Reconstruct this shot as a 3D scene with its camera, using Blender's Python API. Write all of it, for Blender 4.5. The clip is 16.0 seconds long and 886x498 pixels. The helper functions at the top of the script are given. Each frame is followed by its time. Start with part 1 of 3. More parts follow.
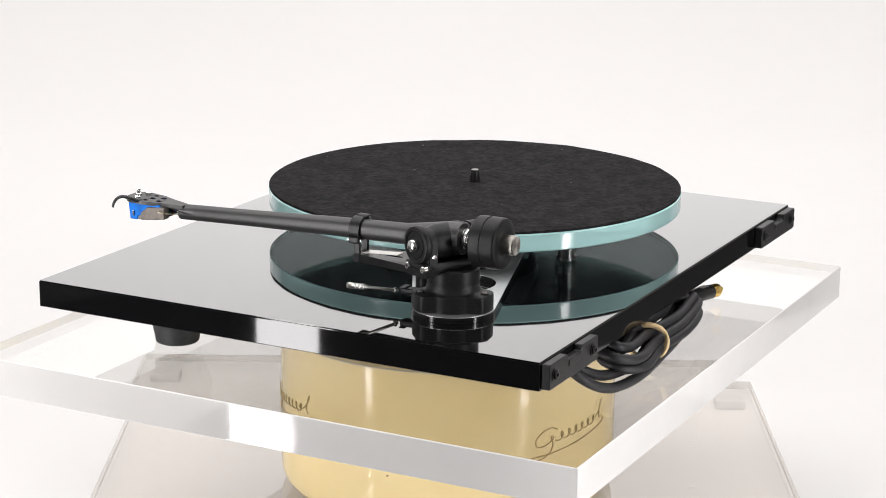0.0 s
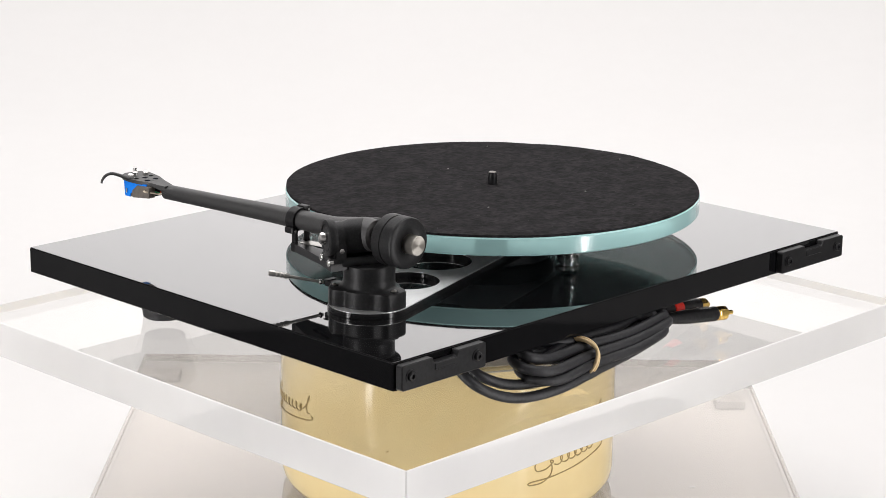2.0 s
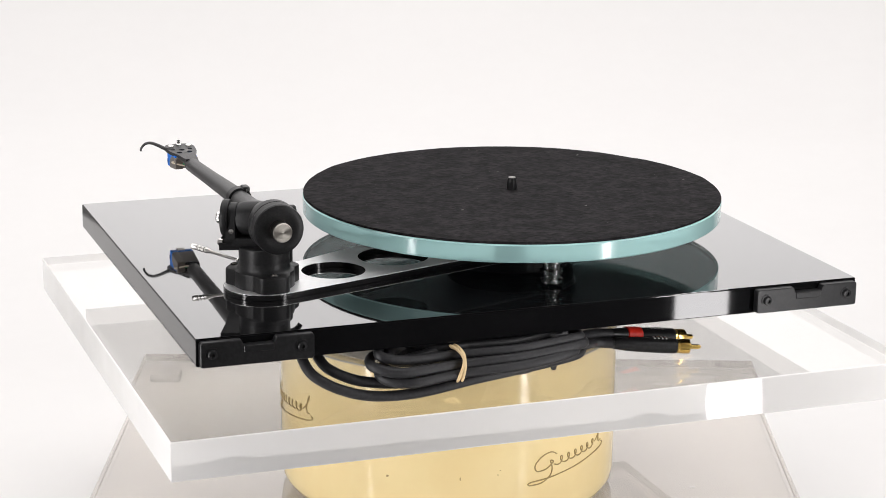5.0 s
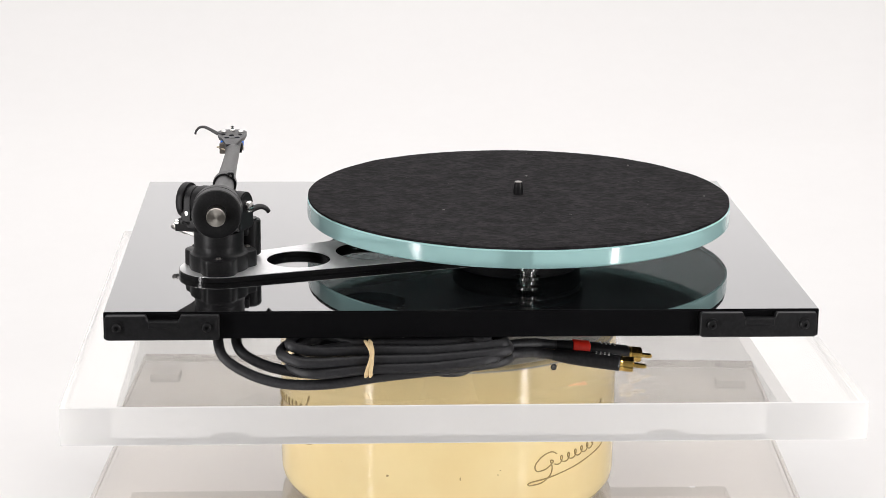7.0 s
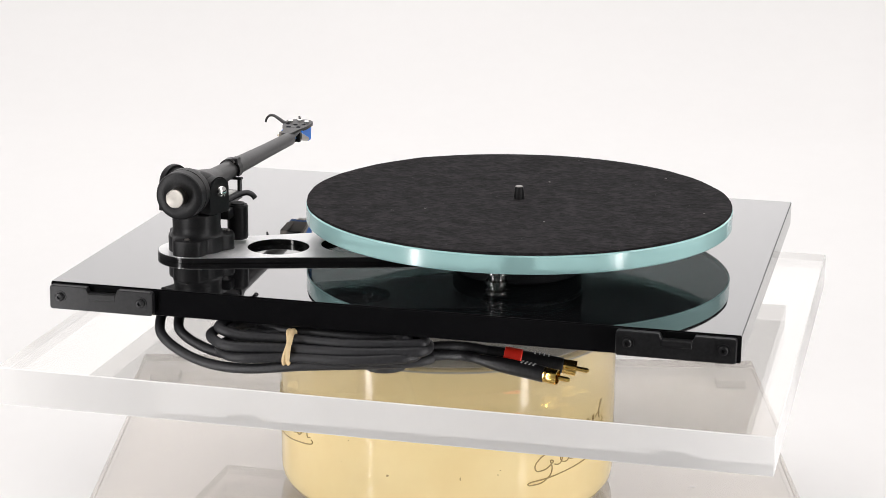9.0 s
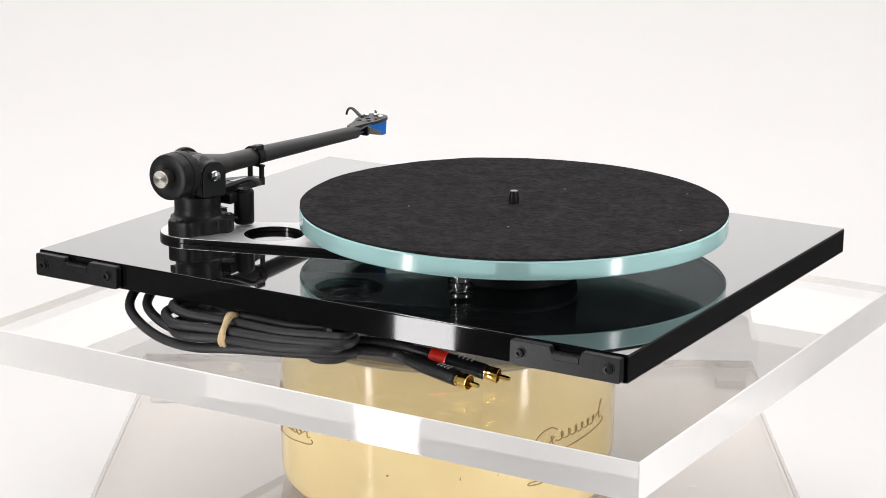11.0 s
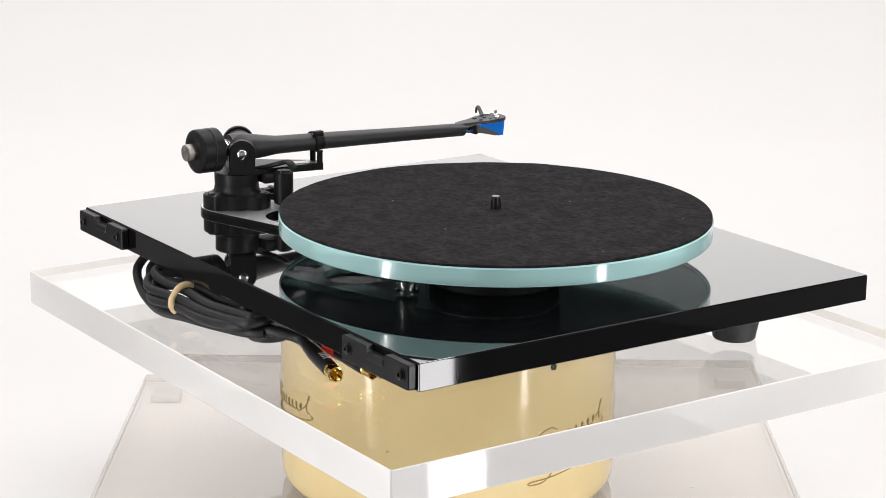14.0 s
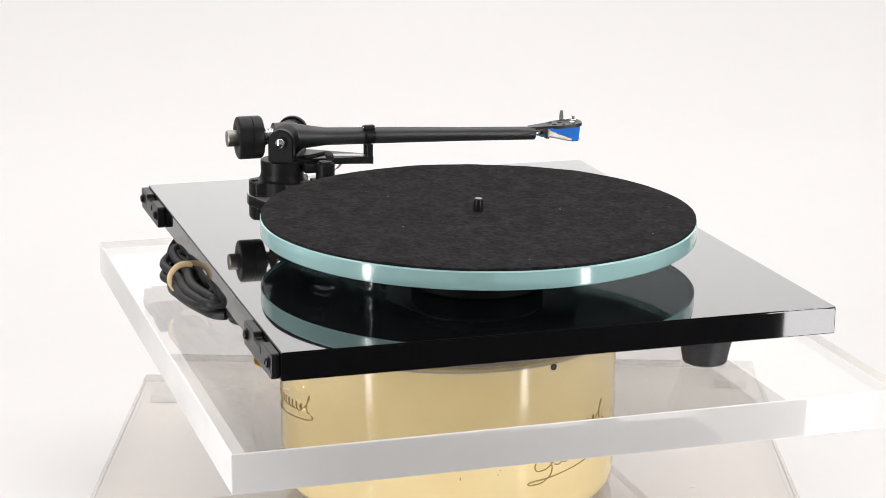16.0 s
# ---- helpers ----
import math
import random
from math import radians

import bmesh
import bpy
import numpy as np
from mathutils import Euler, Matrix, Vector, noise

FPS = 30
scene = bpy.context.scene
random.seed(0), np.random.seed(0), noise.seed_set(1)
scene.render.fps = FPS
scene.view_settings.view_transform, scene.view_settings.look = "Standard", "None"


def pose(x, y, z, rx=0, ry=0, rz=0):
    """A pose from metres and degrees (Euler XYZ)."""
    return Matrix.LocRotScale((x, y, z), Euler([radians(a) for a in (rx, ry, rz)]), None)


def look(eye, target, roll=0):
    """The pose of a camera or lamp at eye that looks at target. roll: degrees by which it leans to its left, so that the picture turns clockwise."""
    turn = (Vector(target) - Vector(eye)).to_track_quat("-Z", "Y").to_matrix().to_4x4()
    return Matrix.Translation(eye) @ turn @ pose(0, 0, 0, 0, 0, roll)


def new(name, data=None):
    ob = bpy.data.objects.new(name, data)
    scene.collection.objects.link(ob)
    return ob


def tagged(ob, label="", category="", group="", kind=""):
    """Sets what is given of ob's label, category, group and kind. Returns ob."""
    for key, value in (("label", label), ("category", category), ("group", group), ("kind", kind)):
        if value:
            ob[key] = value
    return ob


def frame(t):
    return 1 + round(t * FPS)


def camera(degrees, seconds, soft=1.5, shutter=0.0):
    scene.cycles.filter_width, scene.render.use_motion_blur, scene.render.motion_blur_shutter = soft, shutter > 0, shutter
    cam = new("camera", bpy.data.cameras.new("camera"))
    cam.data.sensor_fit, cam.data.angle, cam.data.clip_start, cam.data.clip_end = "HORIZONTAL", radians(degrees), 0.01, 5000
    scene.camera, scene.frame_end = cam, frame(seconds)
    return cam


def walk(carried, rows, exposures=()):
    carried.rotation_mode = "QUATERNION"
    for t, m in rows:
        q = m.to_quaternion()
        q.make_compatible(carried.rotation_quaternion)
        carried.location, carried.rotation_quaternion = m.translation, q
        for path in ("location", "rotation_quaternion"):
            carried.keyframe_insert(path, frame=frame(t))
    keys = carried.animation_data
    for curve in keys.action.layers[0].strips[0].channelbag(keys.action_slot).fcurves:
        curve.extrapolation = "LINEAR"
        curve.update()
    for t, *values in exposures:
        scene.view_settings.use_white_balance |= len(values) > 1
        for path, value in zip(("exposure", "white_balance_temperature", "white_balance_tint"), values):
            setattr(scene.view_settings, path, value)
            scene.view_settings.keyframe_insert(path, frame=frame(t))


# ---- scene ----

# camera: fixed on its stand, looking slightly down at the turning display
EYE = Vector((0.0, -1.4356, 0.37245))
PITCH, YAW = radians(14.784), radians(0.182)
AIM = EYE + Vector((-math.sin(YAW) * math.cos(PITCH), math.cos(YAW) * math.cos(PITCH), -math.sin(PITCH)))
cam = camera(23.686, 16.0, soft=0.75)
walk(cam, [(0.0, look(EYE, AIM, 0.622)), (16.0, look(EYE, AIM, 0.622))], [(0.0, 0.0), (16.0, 0.0)])

# ---- light ----
world = bpy.data.worlds.new("studio")
scene.world = world
world.use_nodes = True
world.node_tree.nodes["Background"].inputs["Color"].default_value = (1.0, 0.97, 0.95, 1)
world.node_tree.nodes["Background"].inputs["Strength"].default_value = 0.05


def softbox(name, eye, target, width, height, power, tint=(1.0, 0.978, 0.983)):
    data = bpy.data.lights.new(name, "AREA")
    data.shape, data.size, data.size_y, data.energy, data.color = "RECTANGLE", width, height, power, tint
    ob = new(name, data)
    ob.matrix_world = look(eye, target)
    return ob


softbox("back_softbox", (0, 2.72, 1.1), (0, 0, 1.1), 5.2, 1.7, 24)
softbox("top_softbox", (0, 0.8, 1.9), (0, 0.9, -0.2), 3.8, 2.2, 58.5)
softbox("strip_light_a", (-0.72, -0.58, -0.02), (-0.1, -0.2, -0.02), 0.06, 1.2, 7.4)
softbox("strip_light_b", (0.60, -0.52, -0.02), (0.05, -0.18, -0.02), 0.05, 1.2, 5.7)


# ---- materials ----
def material(name, color, rough=0.5, metal=0.0, spec=0.5, grain=0.0, scale=200.0, bump=0.0, bump_scale=None, coat=0.0,
             spots=0.0, spot_scale=20.0, stretch=(1, 1, 1), rough_vary=0.0, contrast=0.2):
    """A surface with variation at two scales: fine grain and broad patches, and a fine relief."""
    mat = bpy.data.materials.new(name)
    mat.use_nodes = True
    nt = mat.node_tree
    p = nt.nodes["Principled BSDF"]
    p.inputs["Roughness"].default_value = rough
    p.inputs["Metallic"].default_value = metal
    p.inputs["Specular IOR Level"].default_value = spec
    p.inputs["Coat Weight"].default_value = coat
    p.inputs["Coat Roughness"].default_value = 0.03
    co = nt.nodes.new("ShaderNodeTexCoord")
    mp = nt.nodes.new("ShaderNodeMapping")
    mp.inputs["Scale"].default_value = stretch
    nt.links.new(co.outputs["Object"], mp.inputs["Vector"])

    def noise_node(sc, detail=4.0):
        n = nt.nodes.new("ShaderNodeTexNoise")
        n.inputs["Scale"].default_value, n.inputs["Detail"].default_value = sc, detail
        nt.links.new(mp.outputs["Vector"], n.inputs["Vector"])
        return n

    def mixed(a, b, amount, fac):
        m = nt.nodes.new("ShaderNodeMix")
        m.data_type, m.blend_type = "RGBA", "MIX"
        r = nt.nodes.new("ShaderNodeMapRange")
        r.inputs["From Min"].default_value, r.inputs["From Max"].default_value = 0.5 - contrast, 0.5 + contrast
        r.inputs["To Max"].default_value = amount
        nt.links.new(fac, r.inputs["Value"])
        nt.links.new(r.outputs["Result"], m.inputs["Factor"])
        if hasattr(a, "links"):
            nt.links.new(a, m.inputs["A"])
        else:
            m.inputs["A"].default_value = a
        m.inputs["B"].default_value = b
        return m.outputs["Result"]

    c = (*color, 1)
    out = None
    if grain:
        n = noise_node(scale)
        out = mixed(c, (*[min(1, x * 1.9 + 0.01) for x in color], 1), grain, n.outputs["Fac"])
    if spots:
        n = noise_node(spot_scale)
        out = mixed(out or c, (*[x * 0.55 for x in color], 1), spots, n.outputs["Fac"])
    if out is not None:
        nt.links.new(out, p.inputs["Base Color"])
    else:
        p.inputs["Base Color"].default_value = c
    if rough_vary:
        n = noise_node(spot_scale * 1.7)
        r = nt.nodes.new("ShaderNodeMapRange")
        r.inputs["To Min"].default_value, r.inputs["To Max"].default_value = max(0.0, rough - rough_vary), rough + rough_vary
        nt.links.new(n.outputs["Fac"], r.inputs["Value"])
        nt.links.new(r.outputs["Result"], p.inputs["Roughness"])
    if bump:
        n = noise_node(bump_scale or scale)
        b = nt.nodes.new("ShaderNodeBump")
        b.inputs["Strength"].default_value, b.inputs["Distance"].default_value = bump, 0.0006
        nt.links.new(n.outputs["Fac"], b.inputs["Height"])
        nt.links.new(b.outputs["Normal"], p.inputs["Normal"])
    return mat


def acrylic(name, tint, ior=1.49, edge_rough=0.06, edge_clear=0.29, milky=0.0):
    """Clear cast acrylic: polished broad faces with faint wipe marks, sawn and scuffed edges."""
    mat = bpy.data.materials.new(name)
    mat.use_nodes = True
    nt = mat.node_tree
    p = nt.nodes["Principled BSDF"]
    p.inputs["Base Color"].default_value = (*tint, 1)
    p.inputs["IOR"].default_value = ior
    co = nt.nodes.new("ShaderNodeTexCoord")
    sep = nt.nodes.new("ShaderNodeSeparateXYZ")
    nt.links.new(co.outputs["Normal"], sep.inputs["Vector"])
    flat = nt.nodes.new("ShaderNodeMath")
    flat.operation = "ABSOLUTE"
    nt.links.new(sep.outputs["Z"], flat.inputs[0])
    n = nt.nodes.new("ShaderNodeTexNoise")
    n.inputs["Scale"].default_value, n.inputs["Detail"].default_value = 28, 6
    nt.links.new(co.outputs["Object"], n.inputs["Vector"])

    def ranged(src, f0, f1, t0, t1):
        r = nt.nodes.new("ShaderNodeMapRange")
        for key, value in (("From Min", f0), ("From Max", f1), ("To Min", t0), ("To Max", t1)):
            r.inputs[key].default_value = value
        nt.links.new(src, r.inputs["Value"])
        return r.outputs["Result"]

    wipe = ranged(n.outputs["Fac"], 0.55, 0.8, 0.0, 0.05)
    scuff = ranged(n.outputs["Fac"], 0.35, 0.7, edge_rough * 0.6, edge_rough * 1.3)
    mix = nt.nodes.new("ShaderNodeMix")
    nt.links.new(ranged(flat.outputs[0], 0.4, 0.6, 0.0, 1.0), mix.inputs["Factor"])
    nt.links.new(scuff, mix.inputs["A"])
    nt.links.new(wipe, mix.inputs["B"])
    nt.links.new(mix.outputs["Result"], p.inputs["Roughness"])
    top = nt.nodes.new("ShaderNodeMath")
    top.operation = "MAXIMUM"
    nt.links.new(ranged(flat.outputs[0], 0.3, 0.5, edge_clear, 0.1), top.inputs[0])
    nt.links.new(ranged(flat.outputs[0], 0.85, 0.95, 0.0, 1.0), top.inputs[1])
    nt.links.new(top.outputs[0], p.inputs["Transmission Weight"])
    if milky:
        # sawn edges pass light from inside the sheet, spread by their fine scratches
        spread = nt.nodes.new("ShaderNodeBsdfTranslucent")
        spread.inputs["Color"].default_value = (0.98, 0.975, 0.97, 1)
        blend = nt.nodes.new("ShaderNodeMixShader")
        share = nt.nodes.new("ShaderNodeMath")
        share.operation = "MULTIPLY"
        nt.links.new(ranged(flat.outputs[0], 0.4, 0.6, milky, 0.0), share.inputs[0])
        patches = nt.nodes.new("ShaderNodeTexNoise")
        patches.inputs["Scale"].default_value, patches.inputs["Detail"].default_value = 9, 5
        nt.links.new(co.outputs["Object"], patches.inputs["Vector"])
        nt.links.new(ranged(patches.outputs["Fac"], 0.35, 0.65, 0.7, 1.15), share.inputs[1])
        nt.links.new(share.outputs[0], blend.inputs["Fac"])
        nt.links.new(p.outputs["BSDF"], blend.inputs[1])
        nt.links.new(spread.outputs["BSDF"], blend.inputs[2])
        nt.links.new(blend.outputs["Shader"], nt.nodes["Material Output"].inputs["Surface"])
    return mat


EDGE_PAINT = material("black_gloss_edge_paint", (0.004, 0.004, 0.0045), 0.035, spec=0.26, grain=0.05, scale=40, rough_vary=0.012, spot_scale=30)
LACQUER = material("black_gloss_lacquer", (0.004, 0.004, 0.0045), 0.025, spec=0.5, coat=1.0, grain=0.05, scale=40, rough_vary=0.008)
SATIN = material("black_satin_paint", (0.006, 0.006, 0.0065), 0.32, spec=0.26, grain=0.5, scale=500, bump=0.08, bump_scale=900, rough_vary=0.06)
LEAF = material("black_gloss_phenolic", (0.006, 0.006, 0.0065), 0.16, spec=0.5, grain=0.3, scale=300, rough_vary=0.05)
CAST = material("black_powder_coat", (0.0068, 0.0068, 0.0072), 0.40, spec=0.22, grain=0.5, scale=800, bump=0.15, bump_scale=1400, rough_vary=0.06)
TUBE = material("matt_black_tube", (0.024, 0.0235, 0.0235), 0.40, spec=0.6, grain=0.4, scale=900, bump=0.12, bump_scale=1800)
RUBBER = material("black_rubber", (0.010, 0.010, 0.011), 0.55, spec=0.35, grain=0.5, scale=300, bump=0.1, bump_scale=700)
CABLE = material("charcoal_cable_sleeve", (0.011, 0.011, 0.0125), 0.5, spec=0.35, grain=0.6, scale=420, bump=0.2, bump_scale=900, spots=0.3)
FELT = material("charcoal_felt", (0.0112, 0.0100, 0.0108), 0.95, spec=0.12, grain=1.0, scale=260, contrast=0.15, bump=0.9, bump_scale=300,
                spots=0.6, spot_scale=70, stretch=(0.9, 1.1, 1))
FLECK = material("lint", (0.2, 0.19, 0.18), 0.9, grain=0.3)
STEEL = material("brushed_steel", (0.58, 0.56, 0.53), 0.33, metal=1.0, grain=0.25, scale=300, stretch=(1, 1, 8), bump=0.05, bump_scale=600)
TURNED = material("turned_steel", (0.38, 0.36, 0.325), 0.42, metal=1.0, grain=0.2, scale=300)
turn = TURNED.node_tree.nodes.new("ShaderNodeTangent")
turn.direction_type, turn.axis = "RADIAL", "Y"
TURNED.node_tree.nodes["Principled BSDF"].inputs["Anisotropic"].default_value = 0.85
TURNED.node_tree.links.new(turn.outputs["Tangent"], TURNED.node_tree.nodes["Principled BSDF"].inputs["Tangent"])
CHROME = material("polished_chrome", (0.80, 0.79, 0.77), 0.16, metal=1.0, grain=0.1, scale=300)
ALUMINIUM = material("brushed_aluminium", (0.80, 0.80, 0.80), 0.44, metal=1.0, grain=0.3, scale=160, stretch=(1, 9, 1), bump=0.08, bump_scale=300)
GOLD = material("gold_plate", (0.86, 0.56, 0.16), 0.16, metal=1.0, grain=0.2, scale=300)
RED = material("red_plastic", (0.76, 0.025, 0.012), 0.35, grain=0.3, scale=300)
BLUE = material("blue_plastic", (0.006, 0.20, 0.84), 0.42, spec=0.2, grain=0.2, scale=400)
GREY = material("grey_cartridge_metal", (0.24, 0.225, 0.21), 0.3, metal=0.85, grain=0.2, scale=150)
CHEEK = material("brown_grey_metal", (0.17, 0.15, 0.13), 0.4, metal=0.4, grain=0.3, scale=300)
BAND = material("tan_rubber_band", (0.68, 0.49, 0.27), 0.55, grain=0.25, scale=250, spots=0.25, spot_scale=120)
CREAM = material("cream_enamel", (0.82, 0.645, 0.33), 0.11, spec=0.5, grain=0.12, scale=30, spots=0.14, spot_scale=14, bump=0.10, bump_scale=160, rough_vary=0.06)
def specked(mat, scale, least, tint):
    """Small sparse chips and dirt specks over a finished material."""
    nt = mat.node_tree
    p = nt.nodes["Principled BSDF"]
    co = nt.nodes.new("ShaderNodeTexCoord")
    n = nt.nodes.new("ShaderNodeTexNoise")
    n.inputs["Scale"].default_value, n.inputs["Detail"].default_value = scale, 3
    r = nt.nodes.new("ShaderNodeMapRange")
    r.inputs["From Min"].default_value, r.inputs["From Max"].default_value = least, least + 0.03
    m = nt.nodes.new("ShaderNodeMix")
    m.data_type = "RGBA"
    m.inputs["B"].default_value = (*tint, 1)
    nt.links.new(co.outputs["Object"], n.inputs["Vector"])
    nt.links.new(n.outputs["Fac"], r.inputs["Value"])
    nt.links.new(r.outputs["Result"], m.inputs["Factor"])
    nt.links.new(p.inputs["Base Color"].links[0].from_socket, m.inputs["A"])
    nt.links.new(m.outputs["Result"], p.inputs["Base Color"])


specked(CREAM, 190, 0.735, (0.30, 0.21, 0.10))
specked(FELT, 330, 0.73, (0.10, 0.095, 0.095))
SCRIPT = material("worn_gold_print", (0.29, 0.205, 0.075), 0.5, grain=0.3, scale=400)
DISC = material("worn_lid_and_gap_shade", (0.46, 0.42, 0.34), 0.45, grain=0.3, scale=60, spots=0.35, spot_scale=30)
PAPER = material("white_backdrop_paper", (0.80, 0.79, 0.778), 0.8, spec=0.2, grain=0.03, scale=40, spots=0.03, spot_scale=3)
ROOM = material("white_room_paint", (0.77, 0.762, 0.755), 0.8, spec=0.2, grain=0.1, scale=30, spots=0.1, spot_scale=2)
CEILING = material("ceiling_paint", (0.75, 0.742, 0.735), 0.85, spec=0.2, grain=0.1, scale=30, spots=0.1, spot_scale=2)
BOARDS = material("grey_floor", (0.10, 0.097, 0.094), 0.5, grain=0.3, scale=8, spots=0.3, spot_scale=3)
FLOAT_GLASS = acrylic("float_glass", (0.52, 0.84, 0.825), ior=1.52, edge_rough=0.15, edge_clear=0.52)
ACRYLIC = acrylic("clear_acrylic", (0.905, 0.896, 0.878), ior=1.45, edge_rough=0.05, edge_clear=0.34, milky=0.34)
# clear like the slab; the plate's darker, warmer tone is put into its tint
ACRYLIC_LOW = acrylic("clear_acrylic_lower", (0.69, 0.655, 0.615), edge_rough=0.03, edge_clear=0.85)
PAD = material("pale_rubber", (0.52, 0.51, 0.50), 0.6, grain=0.3, scale=200)
PRINT = material("pale_print", (0.5, 0.5, 0.5), 0.5, grain=0.2)
WIRES = [material("wire_" + n, c, 0.45, grain=0.2) for n, c in
         (("white", (0.62, 0.52, 0.40)), ("green", (0.03, 0.25, 0.10)), ("red", (0.5, 0.05, 0.02)), ("blue", (0.05, 0.25, 0.6)))]


# ---- mesh helpers ----
def finish(name, bm, mat, smooth=29):
    bmesh.ops.remove_doubles(bm, verts=bm.verts, dist=1e-6)
    bmesh.ops.recalc_face_normals(bm, faces=bm.faces)
    # broad flats keep their own normal beside narrow bevels
    for f in bm.faces:
        f.smooth = True
    for e in bm.edges:
        if len(e.link_faces) == 2:
            turn, areas = e.calc_face_angle(0), sorted(f.calc_area() for f in e.link_faces)
            e.smooth = turn < radians(smooth) and not (turn > radians(12) and areas[1] > 6 * areas[0])
    me = bpy.data.meshes.new(name)
    bm.to_mesh(me)
    bm.free()
    me.materials.append(mat)
    return me


def part(name, bm, mat, parent, label="", smooth=29):
    """One mesh object under a thing or under a part; its points are given in the player's own space."""
    ob = new(name, finish(name, bm, mat, smooth))
    ob.parent = parent
    ob.matrix_parent_inverse = Matrix.Translation(-BASES.get(parent.name, Vector((0, 0, 0))))
    if label:
        ob["label"] = label
    return ob


BASES = {}


def thing(name, base, label, category, group=""):
    ob = new(name)
    ob.empty_display_size = 0.05
    ob.location = base
    BASES[ob.name] = Vector(base)
    return tagged(ob, label, category, group)


def box(bm, x0, x1, y0, y1, z0, z1, bevel=0.0, segments=2, turn=None):
    r = bmesh.ops.create_cube(bm, size=1.0)
    vs = r["verts"]
    for v in vs:
        v.co = Vector(((x0 + x1) / 2 + v.co.x * (x1 - x0), (y0 + y1) / 2 + v.co.y * (y1 - y0), (z0 + z1) / 2 + v.co.z * (z1 - z0)))
    if turn is not None:
        bmesh.ops.transform(bm, matrix=turn, verts=vs)
    if bevel:
        es = list({e for v in vs for e in v.link_edges})
        bmesh.ops.bevel(bm, geom=es, offset=bevel, segments=segments, profile=0.5, affect="EDGES")
    return bm


def lathe(bm, profile, m=None, steps=48):
    """A profile of (radius, height) turned round z, closed at both ends, put at the pose m."""
    m = m or Matrix()
    rings = []
    for r, z in profile:
        if r < 1e-7:
            rings.append([bm.verts.new(m @ Vector((0, 0, z)))])
        else:
            rings.append([bm.verts.new(m @ Vector((r * math.cos(2 * math.pi * i / steps), r * math.sin(2 * math.pi * i / steps), z))) for i in range(steps)])
    for a, b in zip(rings, rings[1:]):
        for i in range(steps):
            j = (i + 1) % steps
            if len(a) == 1 and len(b) == 1:
                continue
            if len(a) == 1:
                bm.faces.new((a[0], b[j], b[i]))
            elif len(b) == 1:
                bm.faces.new((a[i], a[j], b[0]))
            else:
                bm.faces.new((a[i], a[j], b[j], b[i]))
    for ring, flip in ((rings[0], True), (rings[-1], False)):
        if len(ring) > 1:
            bm.faces.new(ring[::-1] if flip else ring)
    return bm


def along(origin, direction):
    """A pose whose z axis points along direction."""
    return Matrix.Translation(origin) @ Vector(direction).to_track_quat("Z", "Y").to_matrix().to_4x4()


def smooth_path(points, n=8, closed=False):
    """A Catmull-Rom curve through the points."""
    pts = [Vector(p) for p in points]
    out, k = [], len(pts)
    for i in range(k if closed else k - 1):
        if closed:
            a, b, c, d = (pts[(i + j) % k] for j in (-1, 0, 1, 2))
        else:
            a, b, c, d = pts[max(i - 1, 0)], pts[i], pts[i + 1], pts[min(i + 2, k - 1)]
        for s in range(n):
            t = s / n
            out.append(0.5 * (2 * b + (c - a) * t + (2 * a - 5 * b + 4 * c - d) * t * t + (3 * b - a - 3 * c + d) * t ** 3))
    if not closed:
        out.append(pts[-1])
    return out


def tube(bm, path, radius, steps=12, closed=False, flat=1.0):
    """A round rod along a path; radius is a number or a function of the way from 0 to 1; flat squeezes its second axis."""
    n = len(path)
    rings, side = [], None
    for i, p in enumerate(path):
        a = path[(i - 1) % n] if closed or i else p
        b = path[(i + 1) % n] if closed or i < n - 1 else p
        t = (b - a).normalized()
        if side is None:
            side = t.orthogonal().normalized() if abs(t.z) > 0.9 else t.cross(Vector((0, 0, 1))).normalized()
        side = (side - t * side.dot(t)).normalized()
        up = side.cross(t)
        r = radius(i / max(1, n - 1)) if callable(radius) else radius
        squeeze = flat(i / max(1, n - 1)) if callable(flat) else flat
        rings.append([bm.verts.new(p + r * (math.cos(2 * math.pi * j / steps) * side + squeeze * math.sin(2 * math.pi * j / steps) * up)) for j in range(steps)])
    pairs = list(zip(rings, rings[1:])) + ([(rings[-1], rings[0])] if closed else [])
    for a, b in pairs:
        for j in range(steps):
            k = (j + 1) % steps
            bm.faces.new((a[j], a[k], b[k], b[j]))
    if not closed:
        bm.faces.new(rings[0][::-1])
        bm.faces.new(rings[-1])
    return bm


def arc(cx, cy, r, a0, a1, n):
    return [(cx + r * math.cos(radians(a0 + (a1 - a0) * i / n)), cy + r * math.sin(radians(a0 + (a1 - a0) * i / n))) for i in range(n + 1)]


def slab_shape(bm, outline, holes, z0, z1, m=None):
    """A flat plate of any outline, with holes through it, from z0 to z1."""
    m = m or Matrix()
    edges = []
    for loop in [outline, *holes]:
        vs = [bm.verts.new(m @ Vector((x, y, z0))) for x, y in loop]
        edges += [bm.edges.new((vs[i], vs[(i + 1) % len(vs)])) for i in range(len(vs))]
    faces = [f for f in bmesh.ops.triangle_fill(bm, edges=edges, use_beauty=True)["geom"] if isinstance(f, bmesh.types.BMFace)]
    ext = bmesh.ops.extrude_face_region(bm, geom=faces)
    up = (m.to_3x3() @ Vector((0, 0, z1 - z0)))
    bmesh.ops.translate(bm, vec=up, verts=[v for v in ext["geom"] if isinstance(v, bmesh.types.BMVert)])
    return bm


B = bmesh.new

# ---- setting: a table-high white sweep in a dim studio ----
DECK = -0.206
SWEEP_HALF = 0.80


